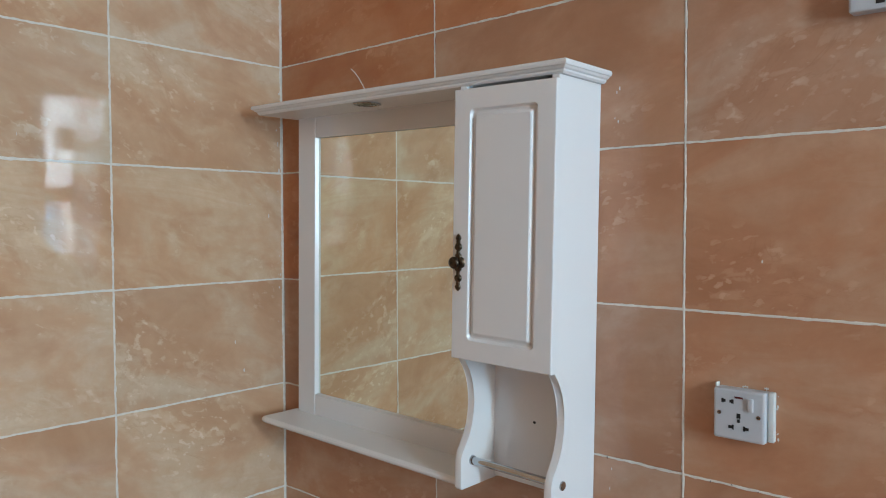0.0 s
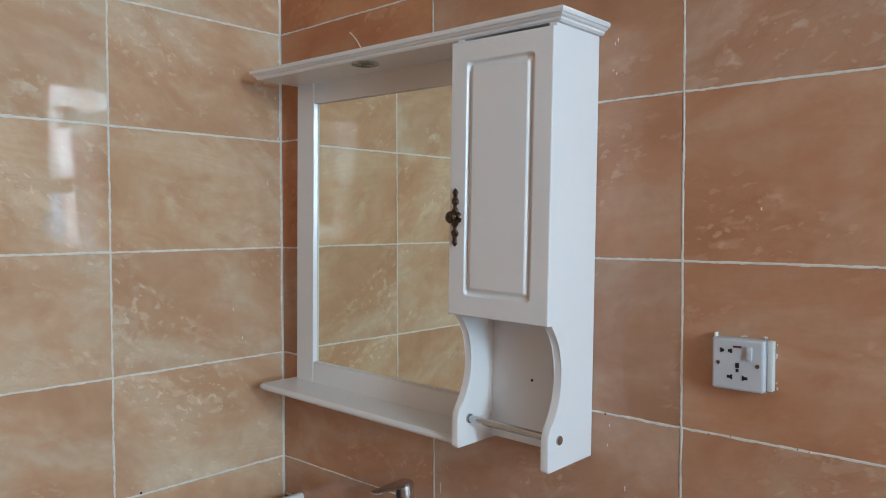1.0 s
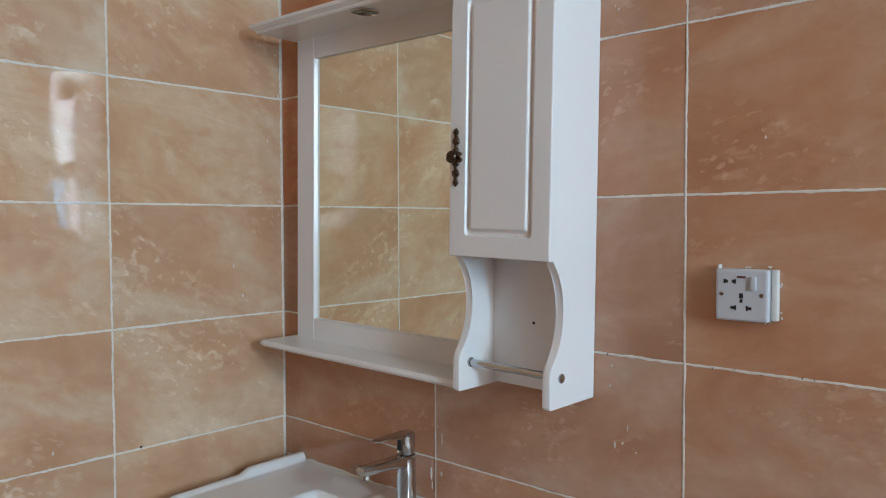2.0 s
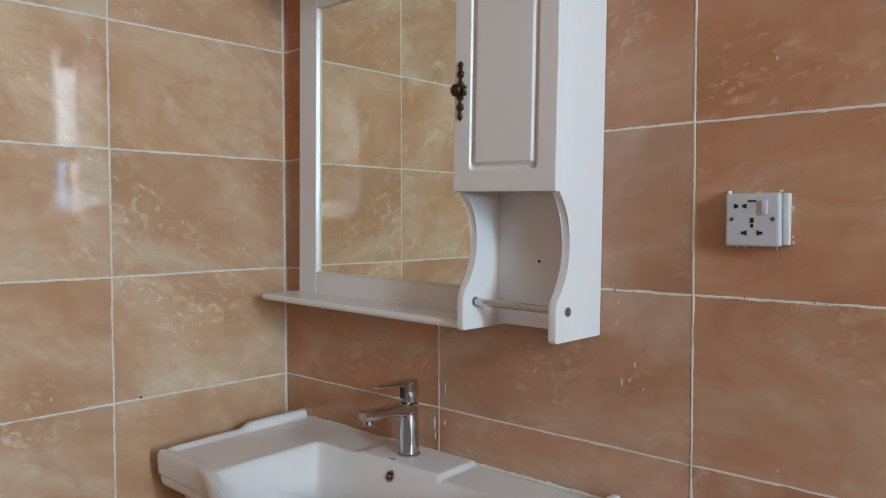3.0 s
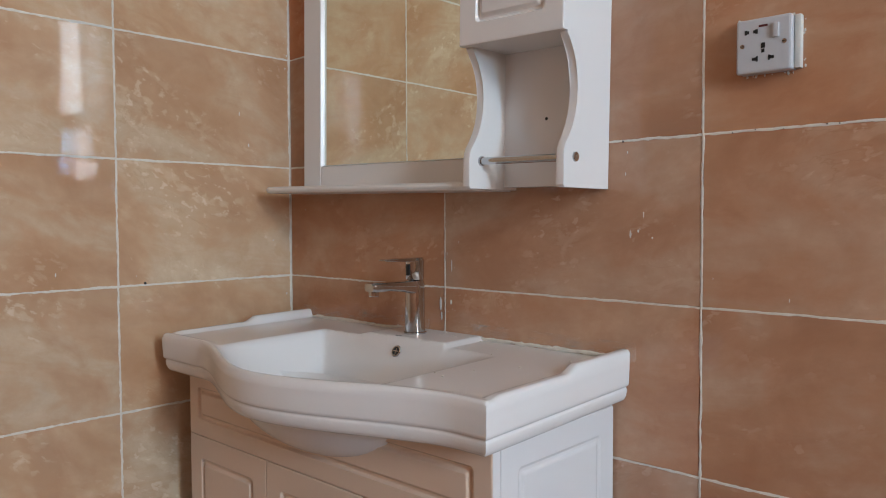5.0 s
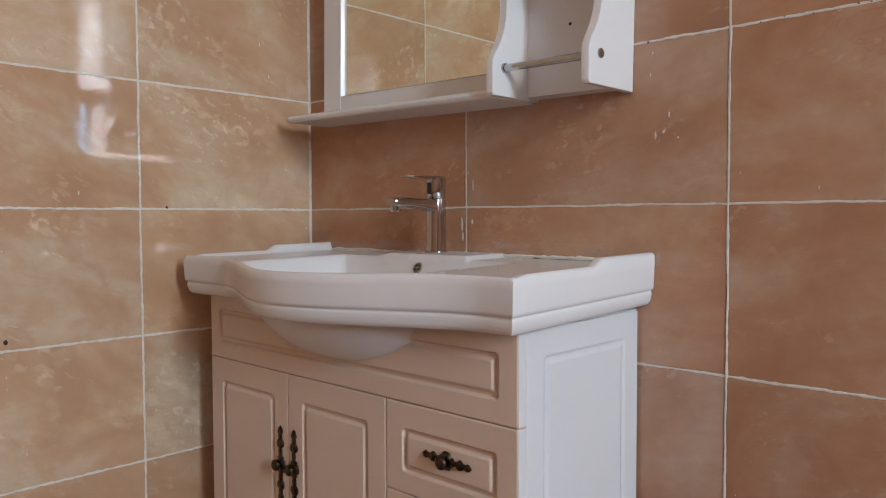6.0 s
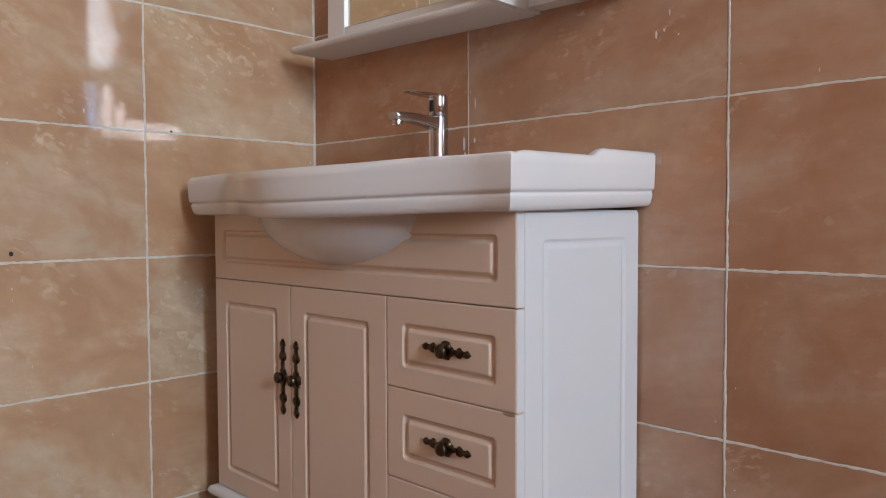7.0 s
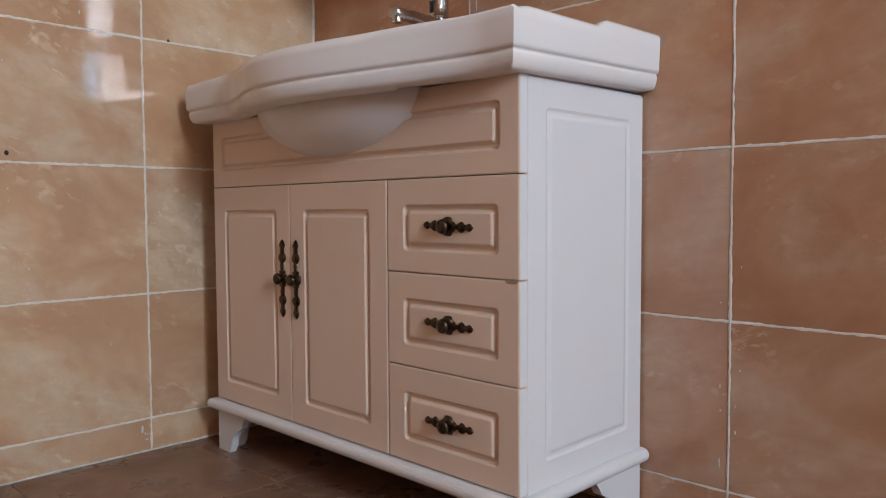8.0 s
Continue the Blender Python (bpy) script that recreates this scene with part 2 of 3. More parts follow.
bm = box((ROOM_X, ROOM_Y, -0.006), (ROOM_X + 0.15, WY0, ROOM_Z))
box((ROOM_X, WY0, -0.006), (ROOM_X + 0.15, WY1, WZ0), bm=bm)
box((ROOM_X, WY0, WZ1), (ROOM_X + 0.15, WY1, ROOM_Z), bm=bm)
box((ROOM_X, WY1, -0.006), (ROOM_X + 0.15, 0.008, ROOM_Z), bm=bm)
structure("wall_east", bm, M_TILE_W, "beige tiled wall with one barred window", "wall")

# window with a fixed light, a side casement, a lower leaf and a solid shutter board
window = thing("window_1", "brown-framed window with a half-closed shutter board", "window", kind="structure")


def window_bar(name, y0, y1, z0, z1, x0=0.004, x1=0.052):
    part(name, box((ROOM_X + x0, y0, z0), (ROOM_X + x1, y1, z1), 0.002), M_FRAME, window)


window_bar("shutter_board", -2.03, -1.72, 1.66, 2.89, 0.010, 0.045)
window_bar("shutter_board", -1.72, -1.545, 1.66, 2.16, 0.010, 0.045)
window_bar("mullion", -1.535, -1.505, 2.08, 2.89)
window_bar("transom", -1.545, -1.225, 1.945, 2.085)
window_bar("mullion", -1.332, -1.288, 1.47, 1.945)
window_bar("bottom_rail", -2.03, -1.225, 1.47, 1.495)
window_bar("top_rail", -2.03, -1.225, 2.865, 2.89)
for y, z0, z1 in ((-1.62, 2.16, 2.865), (-1.44, 1.495, 1.945)):
    window_bar("glazing_bar", y - 0.008, y + 0.008, z0, z1)
for z in (2.34, 2.60):
    window_bar("glazing_bar", -1.72, -1.535, z - 0.008, z + 0.008)

# wall and floor tiles come last; the grout lines lie along their joints
def ribbon(line, half, rise, seed, bm, thin=0.0):
    """An uneven bead of grout from one point to another on a wall. line: two points and the wall's normal."""
    a, b, nrm = (Vector(p) for p in line)
    run = b - a
    side = run.normalized().cross(nrm)
    count = max(int(run.length / 0.007), 2)
    prev = None
    for i in range(count + 1):
        s = i / count
        c = a + run * s
        k = Vector((s * run.length * 1.0, seed * 7.3, 0.0))
        w0 = half * (0.85 + 0.6 * noise.noise(k * 22) + 0.7 * noise.noise(k * 90) + 0.3 * max(0, noise.noise(k * 6)))
        w1 = half * (0.85 + 0.6 * noise.noise(k * 25 + Vector((9, 0, 0))) + 0.7 * noise.noise(k * 80 + Vector((4, 0, 0))))
        c = c + side * 0.0009 * noise.noise(k * 9)
        w0, w1 = max(w0, 0.0009), max(w1, 0.0009)
        row = [bm.verts.new(c - side * w0 + nrm * 0.0002), bm.verts.new(c - side * w0 * 0.45 + nrm * rise), bm.verts.new(c + side * w1 * 0.45 + nrm * rise), bm.verts.new(c + side * w1 + nrm * 0.0002)]
        if prev:
            for j in range(3):
                bm.faces.new((prev[j], row[j], row[j + 1], prev[j + 1]))
        prev = row


bm = bmesh.new()
for k in range(10):
    z = BASE + ROW * k
    ribbon(((0.0, 0.0, z), (BOARD_X, 0.0, z), (0, -1, 0)), 0.0025, 0.0006, k + 1, bm)
for i, x in enumerate(JOINT_X + MORE_X):
    ribbon(((x, 0.0, 0.0), (x, 0.0, ROOM_Z), (0, -1, 0)), 0.0025, 0.0009, 30 + i, bm)
ribbon(((0.0018, 0.0, 0.0), (0.0018, 0.0, ROOM_Z), (0, -1, 0)), 0.0020, 0.0011, 41, bm)
part("grout", bm, M_GROUT, wall_north)
bm = bmesh.new()
for k in range(10):
    z = BASE + ROW * k
    ribbon(((0.0, ROOM_Y, z), (0.0, 0.0, z), (1, 0, 0)), 0.0030, 0.0007, k + 51, bm)
for i, y in enumerate(JOINT_Y):
    ribbon(((0.0, y, 0.0), (0.0, y, ROOM_Z), (1, 0, 0)), 0.0029, 0.0010, 80 + i, bm)
ribbon(((0.0, -0.0035, 0.0), (0.0, -0.0035, ROOM_Z), (1, 0, 0)), 0.0033, 0.0013, 91, bm)
ribbon(((0.0, -2.2, 0.004), (0.0, 0.0, 0.002), (1, 0, 0)), 0.0022, 0.0010, 93, bm)
part("grout", bm, M_GROUT, wall_west)


# ---- ornate pull handles ----
def pull(name, length, m, parent, thick=1.0):
    """A cast bronze pull: a knob on a boss, with leaf shapes along local z; it faces -y and rests on y = 0."""
    ob = new(name)
    ob.parent, ob.matrix_basis = parent, m
    ob.empty_display_size = 0.02
    h = length / 2
    shape = [(0.0, 0.0115, 0.0060), (0.008, 0.0108, 0.0058), (0.0115, 0.0058, 0.0040), (0.0150, 0.0062, 0.0048), (0.0185, 0.0030, 0.0030)]
    shape += [(h * f, w, d) for f, w, d in ((0.36, 0.0036, 0.0038), (0.41, 0.0028, 0.0028), (0.47, 0.0062, 0.0044), (0.54, 0.0072, 0.0048), (0.62, 0.0058, 0.0040), (0.68, 0.0030, 0.0028), (0.72, 0.0040, 0.0038), (0.76, 0.0030, 0.0030), (0.83, 0.0054, 0.0042), (0.90, 0.0044, 0.0036), (0.96, 0.0022, 0.0024), (1.0, 0.0004, 0.0006))]
    full = [(-z, w, d) for z, w, d in reversed(shape[1:])] + shape
    rings = []
    for z, w, d in full:
        w, d = w * (1.45 if abs(z) < 0.012 else 1.35 * (length / 0.116) ** 0.9), d * 1.3
        rings.append([(w * math.cos(t), -max(d * math.sin(t), -0.0004) * (1 + 0.25 * math.cos(6 * t)), z) for t in np.linspace(0, 2 * math.pi, 15)[:-1]])
    bm = loft(rings)
    part("backplate", bm, M_BRONZE, ob, sharp=60)
    knob = lathe([(0.0001, -0.004), (0.006, -0.005), (0.005, -0.008), (0.0075, -0.010), (0.0118, -0.0125), (0.0125, -0.0150), (0.0112, -0.0180), (0.0078, -0.0196), (0.0072, -0.0188), (0.0001, -0.0202)], 20, "y")
    part("knob", knob, M_BRONZE, ob, sharp=60)
    return ob


# ---- vanity cabinet ----
VX0, VX1, VF = 0.103, 1.041, -0.374
vanity = thing("vanity_cabinet", "white vanity cabinet with two doors, three drawers and bracket feet", "cabinet", pose(0, 0, 0))
part("side", box((VX0 + 0.002, VF + 0.021, 0.120), (VX0 + 0.020, -0.004, 0.792), 0.0015), M_VANITY, vanity)
part("side", box((VX1 - 0.022, VF + 0.021, 0.120), (VX1 - 0.004, -0.004, 0.792), 0.0015), M_VANITY, vanity)
part("back", box((VX0 + 0.020, -0.016, 0.120), (VX1 - 0.022, -0.006, 0.792)), M_VANITY, vanity)
part("divider", box((0.725, VF + 0.021, 0.120), (0.742, -0.016, 0.636)), M_VANITY, vanity)


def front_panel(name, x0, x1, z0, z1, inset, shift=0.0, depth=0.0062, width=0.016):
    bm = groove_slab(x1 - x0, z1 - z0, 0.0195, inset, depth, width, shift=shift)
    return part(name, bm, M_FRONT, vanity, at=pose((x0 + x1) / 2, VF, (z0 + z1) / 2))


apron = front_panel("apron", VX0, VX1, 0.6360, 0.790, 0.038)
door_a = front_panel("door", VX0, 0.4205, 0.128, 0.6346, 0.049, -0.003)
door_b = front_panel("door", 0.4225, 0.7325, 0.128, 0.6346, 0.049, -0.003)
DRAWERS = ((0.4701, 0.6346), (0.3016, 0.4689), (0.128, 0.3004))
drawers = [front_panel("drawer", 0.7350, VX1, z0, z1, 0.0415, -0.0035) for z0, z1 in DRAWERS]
# Strips in the white side colour cover the panels' bounce-tinted edges.
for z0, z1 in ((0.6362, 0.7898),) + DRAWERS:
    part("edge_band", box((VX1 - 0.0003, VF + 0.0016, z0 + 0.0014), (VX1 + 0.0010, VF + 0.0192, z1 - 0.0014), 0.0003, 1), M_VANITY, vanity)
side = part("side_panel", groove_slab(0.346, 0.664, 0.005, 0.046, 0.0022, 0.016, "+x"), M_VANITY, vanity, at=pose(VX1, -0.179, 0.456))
for door, x in ((door_a, 0.393), (door_b, 0.443)):
    c = door.matrix_basis.translation
    pull("handle", 0.168, pose(x - c.x, 0, 0.435 - c.z), door)
for drawer in drawers:
    pull("handle", 0.116, pose(0, 0, 0, 0, 90 + random.uniform(-3, 3), 0), drawer)

M_STAIN = plain("brown_stain", (0.40, 0.25, 0.16), 0.6)
part("stain", ellipsoid((1.026, VF, 0.4672), (0.013, 0.0005, 0.0034)), M_STAIN, vanity, "small brown glue stain")

# rounded base moulding along the front and both sides
def moulding_path(x0, x1, y0, y1, section):
    """A rail round three sides: section gives (outward, z) pairs."""
    rings = []
    for (px, py), (ox, oy) in (((x0, y1), (-1, 0)), ((x0, y0), (-1, -1)), ((x1, y0), (1, -1)), ((x1, y1), (1, 0))):
        rings.append([(px + ox * o, py + oy * o, z) for o, z in section])
    return loft(rings)


nose = [(-0.03, 0.100), (0.006, 0.100)] + [(0.008 + 0.011 * math.sin(a), 0.1125 - 0.0125 * math.cos(a)) for a in np.linspace(0.15, math.pi - 0.15, 9)] + [(0.004, 0.1258), (-0.03, 0.1262)]
part("base_moulding", moulding_path(VX0, VX1, VF, -0.006, nose), M_VANITY, vanity, sharp=40)
part("bottom_board", box((VX0 + 0.031, VF + 0.031, 0.101), (VX1 - 0.031, -0.01, 0.119)), M_VANITY, vanity)

FOOT = [(0.0, 0.0), (0.050, 0.0), (0.058, 0.012), (0.062, 0.034), (0.074, 0.052), (0.092, 0.060), (0.104, 0.068), (0.110, 0.084), (0.124, 0.0995), (0.0, 0.0995)]
for x, s in ((VX0, 1), (VX1, -1)):
    part("foot", extrude_profile([(x + s * u, v) for u, v in FOOT], "y", VF, VF + 0.018, 0.001), M_VANITY, vanity)
    foot_y = [(VF + 0.018 + u * 0.85, v) for u, v in FOOT]
    part("foot", extrude_profile(foot_y, "x", min(x, x + s * 0.018), max(x, x + s * 0.018), 0.001), M_VANITY, vanity)
    foot_y = [(-0.006 - u * 1.28, v) for u, v in FOOT]
    part("foot", extrude_profile(foot_y, "x", min(x, x + s * 0.018), max(x, x + s * 0.018), 0.001), M_VANITY, vanity)

# ---- ceramic basin top ----
BX0, BX1, BY = 0.069, 1.072, -0.425
MID, BOW, SPAN_A, SPAN_B = 0.572, 0.099, 0.335, 0.44


def edge_y(x):
    """The serpentine front edge."""
    u = min(abs(x - MID) / (SPAN_A if x < MID else SPAN_B), 1.0)
    return BY - BOW * (1 - u * u * (3 - 2 * u)) ** 0.85


def sag(x):
    """The bowed front hangs a little lower than the ends."""
    return 0.008 * (BY - edge_y(x)) / BOW


def ease(t):
    t = min(max(t, 0.0), 1.0)
    return t * t * (3 - 2 * t)


def rise(t):
    t = min(max(t, 0.0), 1.0)
    return 1 - (1 - t) ** 2.2


def top_z(x, y):
    back = -y / 0.42
    deck = 0.880 + 0.006 * (1 - min(back, 1.0))
    near = min(x - BX0, BX1 - x)
    # raised lips along both ends, higher towards the wall, and a soft front edge
    lip = (0.008 + 0.013 * ease((y + 0.205) / 0.035)) * (1 - ease((near - 0.018) / 0.014))
    front = (0.008 - 0.003 * ease((x - 0.85) / 0.15)) * (1 - ease((y - edge_y(x)) / 0.04))
    z = deck - 0.008 + max(lip * ease((y - BY + 0.005) / 0.05), front)
    # shelf round the tap
    z += 0.009 * ease((x - 0.42) / 0.05) * ease((0.712 - x) / 0.006) * ease((y + 0.135) / 0.02)
    l, r, b, f = (x - 0.30) / 0.20, (0.850 - x) / 0.42, (-0.120 - y) / 0.17, (y - edge_y(x) - 0.015) / 0.20
    if min(l, r, b, f) > 0:
        u, w = rise(l * 1.25), rise(b * 1.15)
        corner = 0.5 * (u + w - math.sqrt((u - w) ** 2 + 0.012))
        z -= 0.175 * max(corner, 0.0) * min(r, 1.0) * (1.6 - 0.6 * min(r, 1.0)) * rise(f)
    # rolled outer edge
    out = min(near, y - edge_y(x))
    roll = 0.006 + 0.012 * min((BY - edge_y(x)) / 0.06, 1.0) + 0.007 * (1 - ease((x - BX0) / 0.15)) * ease((-0.25 - y) / 0.1)
    z -= sag(x) * (1 - ease((y - edge_y(x)) / 0.10))
    z -= roll * (1 - math.sqrt(max(0.0, 1 - (1 - min(out / roll, 1.0)) ** 2)))
    return z


basin = thing("basin", "white glazed ceramic vanity basin with bowed front on the cabinet", "basin", pose(0, 0, 0))
NX, NY = 190, 96
xs = [BX0 + (BX1 - BX0) * (0.5 - 0.5 * math.cos(math.pi * i / NX)) * 0.25 + (BX1 - BX0) * (i / NX) * 0.75 for i in range(NX + 1)]
bm = bmesh.new()
grid = []
for x in xs:
    ef = edge_y(x)
    col = []
    for j in range(NY + 1):
        s = j / NY
        s = 0.7 * s + 0.3 * (0.5 - 0.5 * math.cos(math.pi * s))
        y = -0.001 + (ef + 0.001) * s
        col.append(bm.verts.new((x, y, top_z(x, y))))
    grid.append(col)
for a, b in zip(grid, grid[1:]):
    for j in range(NY):
        bm.faces.new((a[j], a[j + 1], b[j + 1], b[j]))
# the moulded skirt follows the outer edge: left end, front, right end
rim = list(grid[0]) + [c[-1] for c in grid[1:-1]] + list(reversed(grid[-1]))
SKIRT = ((0.0003, 0.859), (0.0008, 0.846), (0.0018, 0.8235), (0.0026, 0.8195), (0.0044, 0.8176), (0.0064, 0.8166), (0.0072, 0.8150), (0.0070, 0.8134), (0.0060, 0.8118), (0.0057, 0.8090), (0.0066, 0.8030), (0.0086, 0.7960), (0.0115, 0.7905), (0.0160, 0.7872), (0.05, 0.7855))


def skirt_point(i, off):
    """The i-th point of the rim, moved in by off; the corners are mitred."""
    if i <= NY or i >= len(rim) - NY - 1:
        left = i <= NY
        j = i if left else len(rim) - 1 - i
        y = grid[0][j].co.y
        ef = edge_y(BX0)
        return (BX0 + off if left else BX1 - off), -0.001 + (y + 0.001) * (ef + off + 0.001) / (ef + 0.001)
    x = xs[i - NY]
    x = MID + (x - MID) * (BX1 - MID - off) / (BX1 - MID)
    slope = (edge_y(x + 0.002) - edge_y(x - 0.002)) / 0.004
    return x, edge_y(x) + off * math.sqrt(1 + slope * slope)


prev = rim
for off, z in SKIRT:
    row = []
    for i, v in enumerate(rim):
        x, y = skirt_point(i, off)
        lift = 0.012 * (1 + y / 0.42) if y > -0.42 else -sag(x)
        row.append(bm.verts.new((x, y, min(z + lift, v.co.z - 0.0005))))
    for i in range(len(row) - 1):
        bm.faces.new((prev[i], prev[i + 1], row[i + 1], row[i]))
    prev = row
part("top", bm, M_CERAMIC, basin, sharp=50)
# underside of the bowl, bulging out below the skirt
bm = bmesh.new()
rings = []
for k in range(13):
    a = radians(90 * k / 12.6)
    rings.append([(MID - 0.002 + 0.264 * math.cos(a) * math.cos(t), -0.336 + 0.126 * math.cos(a) * math.sin(t), 0.800 - 0.119 * math.sin(a)) for t in np.linspace(0, 2 * math.pi, 49)[:-1]])
loft(rings, bm, caps=False)
bmesh.ops.holes_fill(bm, edges=[e for e in bm.edges if e.is_boundary and e.verts[0].co.z < 0.7], sides=0)
part("bowl_underside", bm, M_CERAMIC, basin)
# overflow ring in the back of the bowl
oy = -0.132
over = part("overflow", lathe([(0.0088, 0.001), (0.0128, 0.0012), (0.0136, -0.0015), (0.0122, -0.0032), (0.0098, -0.003), (0.0088, 0.001)], 24, "y"), M_CHROME, basin, "chrome overflow ring", at=pose(0.572, oy, top_z(0.572, oy) + 0.001, -26))
part("overflow_hole", lathe([(0.0001, 0.0), (0.0096, 0.0), (0.0096, -0.0012), (0.0001, -0.0012)], 20, "y"), M_DARK, over)
bm = box((-0.0009, -0.0025, -0.0088), (0.0009, -0.001, 0.0088))
box((-0.0088, -0.0027, -0.0009), (0.0088, -0.0012, 0.0009), bm=bm)
part("overflow_grille", bm, M_CHROME, over)
waste = part("drain", lathe([(0.0001, -0.004), (0.024, -0.004), (0.027, 0.0), (0.023, 0.003), (0.012, 0.006), (0.0001, 0.007)], 24), M_CHROME, basin, "chrome pop-up drain", at=pose(0.562, -0.30, top_z(0.562, -0.30) + 0.001))

bm = box((0.548, -0.1135, 0.0), (0.566, -0.1095, 0.0006))
for v in bm.verts:
    v.co.z += top_z(0.557, -0.1115) - 0.0002
part("maker_mark", bm, M_DARK, basin, "small dark printed mark")
rnd = random.Random(21)
bm = bmesh.new()
for i in range(16):
    x, y = (rnd.uniform(0.60, 0.72), rnd.uniform(-0.05, -0.008)) if i < 8 else (rnd.uniform(0.78, 1.0), rnd.uniform(-0.36, -0.05))
    r = rnd.uniform(0.0012, 0.003)
    ellipsoid((x, y, top_z(x, y) + r * 0.25), (r * 1.3, r, r * 0.5), bm, 7, 5)
tagged(new("plaster_crumbs", finish(bm, "plaster_crumbs", M_PLASTER)), "dried white plaster crumbs scattered on the basin deck", "debris", kind="stuff")

# ---- tap ----
tap = thing("basin_tap", "chrome single-lever mixer tap on the ceramic basin", "tap", pose(0.560, -0.062, top_z(0.56, -0.062) - 0.001))
part("body", lathe([(0.0001, 0.0), (0.0262, 0.0), (0.0265, 0.004), (0.0235, 0.006), (0.0228, 0.03), (0.0222, 0.085), (0.0224, 0.112), (0.0215, 0.122), (0.0001, 0.123)], 32), M_CHROME, tap)
rings = []
for y, w, z0, z1 in ((0.0, 0.036, 0.092, 0.122), (-0.02, 0.036, 0.094, 0.123), (-0.05, 0.034, 0.100, 0.1225), (-0.09, 0.032, 0.104, 0.1235), (-0.132, 0.031, 0.104, 0.1245), (-0.140, 0.027, 0.106, 0.1225)):
    rings.append([(u, y, (z0 + z1) / 2 + v) for u, v in round_rect(w, z1 - z0, 0.006)])
part("spout", loft(rings), M_CHROME, tap)
part("aerator", lathe([(0.0001, 0.094), (0.010, 0.094), (0.0115, 0.096), (0.0115, 0.106), (0.0001, 0.107)], 20, centre=(0, -0.125, 0)), M_CHROME, tap)
part("lever_slot", box((-0.006, -0.0226, 0.134), (0.006, -0.0205, 0.160), 0.0008), M_DARK, tap)
part("cap", lathe([(0.0001, 0.123), (0.0195, 0.1235), (0.0215, 0.127), (0.0215, 0.150), (0.0222, 0.168), (0.0190, 0.173), (0.0001, 0.174)], 32), M_CHROME, tap)
rings = []
for y, w, z0, z1 in ((0.012, 0.030, 0.166, 0.1745), (-0.02, 0.032, 0.1655, 0.1745), (-0.06, 0.028, 0.1675, 0.1735), (-0.095, 0.024, 0.169, 0.1735), (-0.101, 0.018, 0.1700, 0.1730)):
    rings.append([(u, y, (z0 + z1) / 2 + v) for u, v in round_rect(w, z1 - z0, 0.002)])
part("lever", loft(rings), M_CHROME, tap)

# ---- mirror cabinet, hung a little out of true ----
mc = thing("mirror_cabinet", "white wall-hung mirror cabinet with side cupboard, cornice and towel rail", "cabinet", pose(0.575, -0.001, 1.21, 0, 1.0, 0))
# frame round the mirror
bm = box((-0.476, -0.026, 0.008), (-0.404, 0.0, 0.828), 0.002)
part("stile", bm, M_PAINT, mc)
part("bottom_rail", box((-0.4035, -0.0255, 0.008), (0.213, 0.0, 0.070), 0.002), M_PAINT, mc)
part("top_rail", box((-0.4035, -0.0255, 0.767), (0.213, 0.0, 0.828), 0.002), M_PAINT, mc)
part("backboard", box((-0.404, -0.010, 0.070), (0.213, 0.0, 0.767)), M_PAINT, mc)
mirror = part("mirror", box((-0.4035, -0.0160, 0.0705), (0.2125, -0.0105, 0.7665)), M_MIRROR, mc, "clear mirror glass with bevelled edge")
bm = extrude_profile([(-0.4035, -0.0255), (-0.3985, -0.0165), (-0.4035, -0.0165)], "z", 0.0705, 0.7665)
part("mirror_bead", bm, M_PAINT, mc)
bm = extrude_profile([(-0.0255, 0.0705), (-0.0165, 0.0705), (-0.0165, 0.0735)], "x", -0.4035, 0.2125)
part("mirror_bead", bm, M_PAINT, mc)

# tall side cupboard
CX0, CX1, CY = 0.213, 0.449, -0.147
part("box", box((CX0 + 0.0165, CY, 0.276), (CX1 - 0.0165, -0.0425, 0.7950)), M_PAINT, mc)
CURVE = [(-0.147, 0.272), (-0.139, 0.262), (-0.128, 0.247), (-0.119, 0.228), (-0.1135, 0.205), (-0.112, 0.18), (-0.1135, 0.155), (-0.118, 0.132), (-0.126, 0.111), (-0.137, 0.092), (-0.1465, 0.080), (-0.1515, 0.068), (-0.1525, 0.058), (-0.1525, 0.005), (-0.148, 0.0)]
outline = [(0.0, 0.0), (0.0, 0.822), (CY, 0.822)] + CURVE
for x0 in (CX0, CX1 - 0.0165):
    part("side_panel", extrude_profile(outline, "x", x0, x0 + 0.0165, 0.0012), M_PAINT, mc)
part("back_panel", box((CX0 + 0.0165, -0.042, 0.006), (CX1 - 0.0165, 0.0, 0.822)), M_PAINT, mc)
part("screw_hole", lathe([(0.0001, -0.0415), (0.0032, -0.0415), (0.0032, -0.0426), (0.0001, -0.0426)], 12, "y", (0.333, 0, 0.139)), M_DARK, mc)
door = part("door", groove_slab(0.2415, 0.5385, 0.0165, 0.040, 0.0066, 0.016), M_PAINT, mc, at=pose(0.3335, CY - 0.0192, 0.5435, 0, 0.35, 0))
pull("handle", 0.116, pose(-0.1045, 0, -0.075), door)

# cornice, a stepped slab over all
sec = [(-0.148, 0.822), (-0.152, 0.8255), (-0.1525, 0.829), (-0.157, 0.831), (-0.160, 0.8345), (-0.163, 0.8355), (-0.1645, 0.840), (-0.1635, 0.8445), (-0.1605, 0.846)]
rings = []
for y, z in sec:
    o = -y - 0.148
    rings.append([(-0.488 - o, 0.0, z), (-0.488 - o, y + 0.004, z), (0.456 + o, y, z), (0.456 + o, 0.0, z)])
part("cornice", loft(rings), M_PAINT, mc, sharp=25)
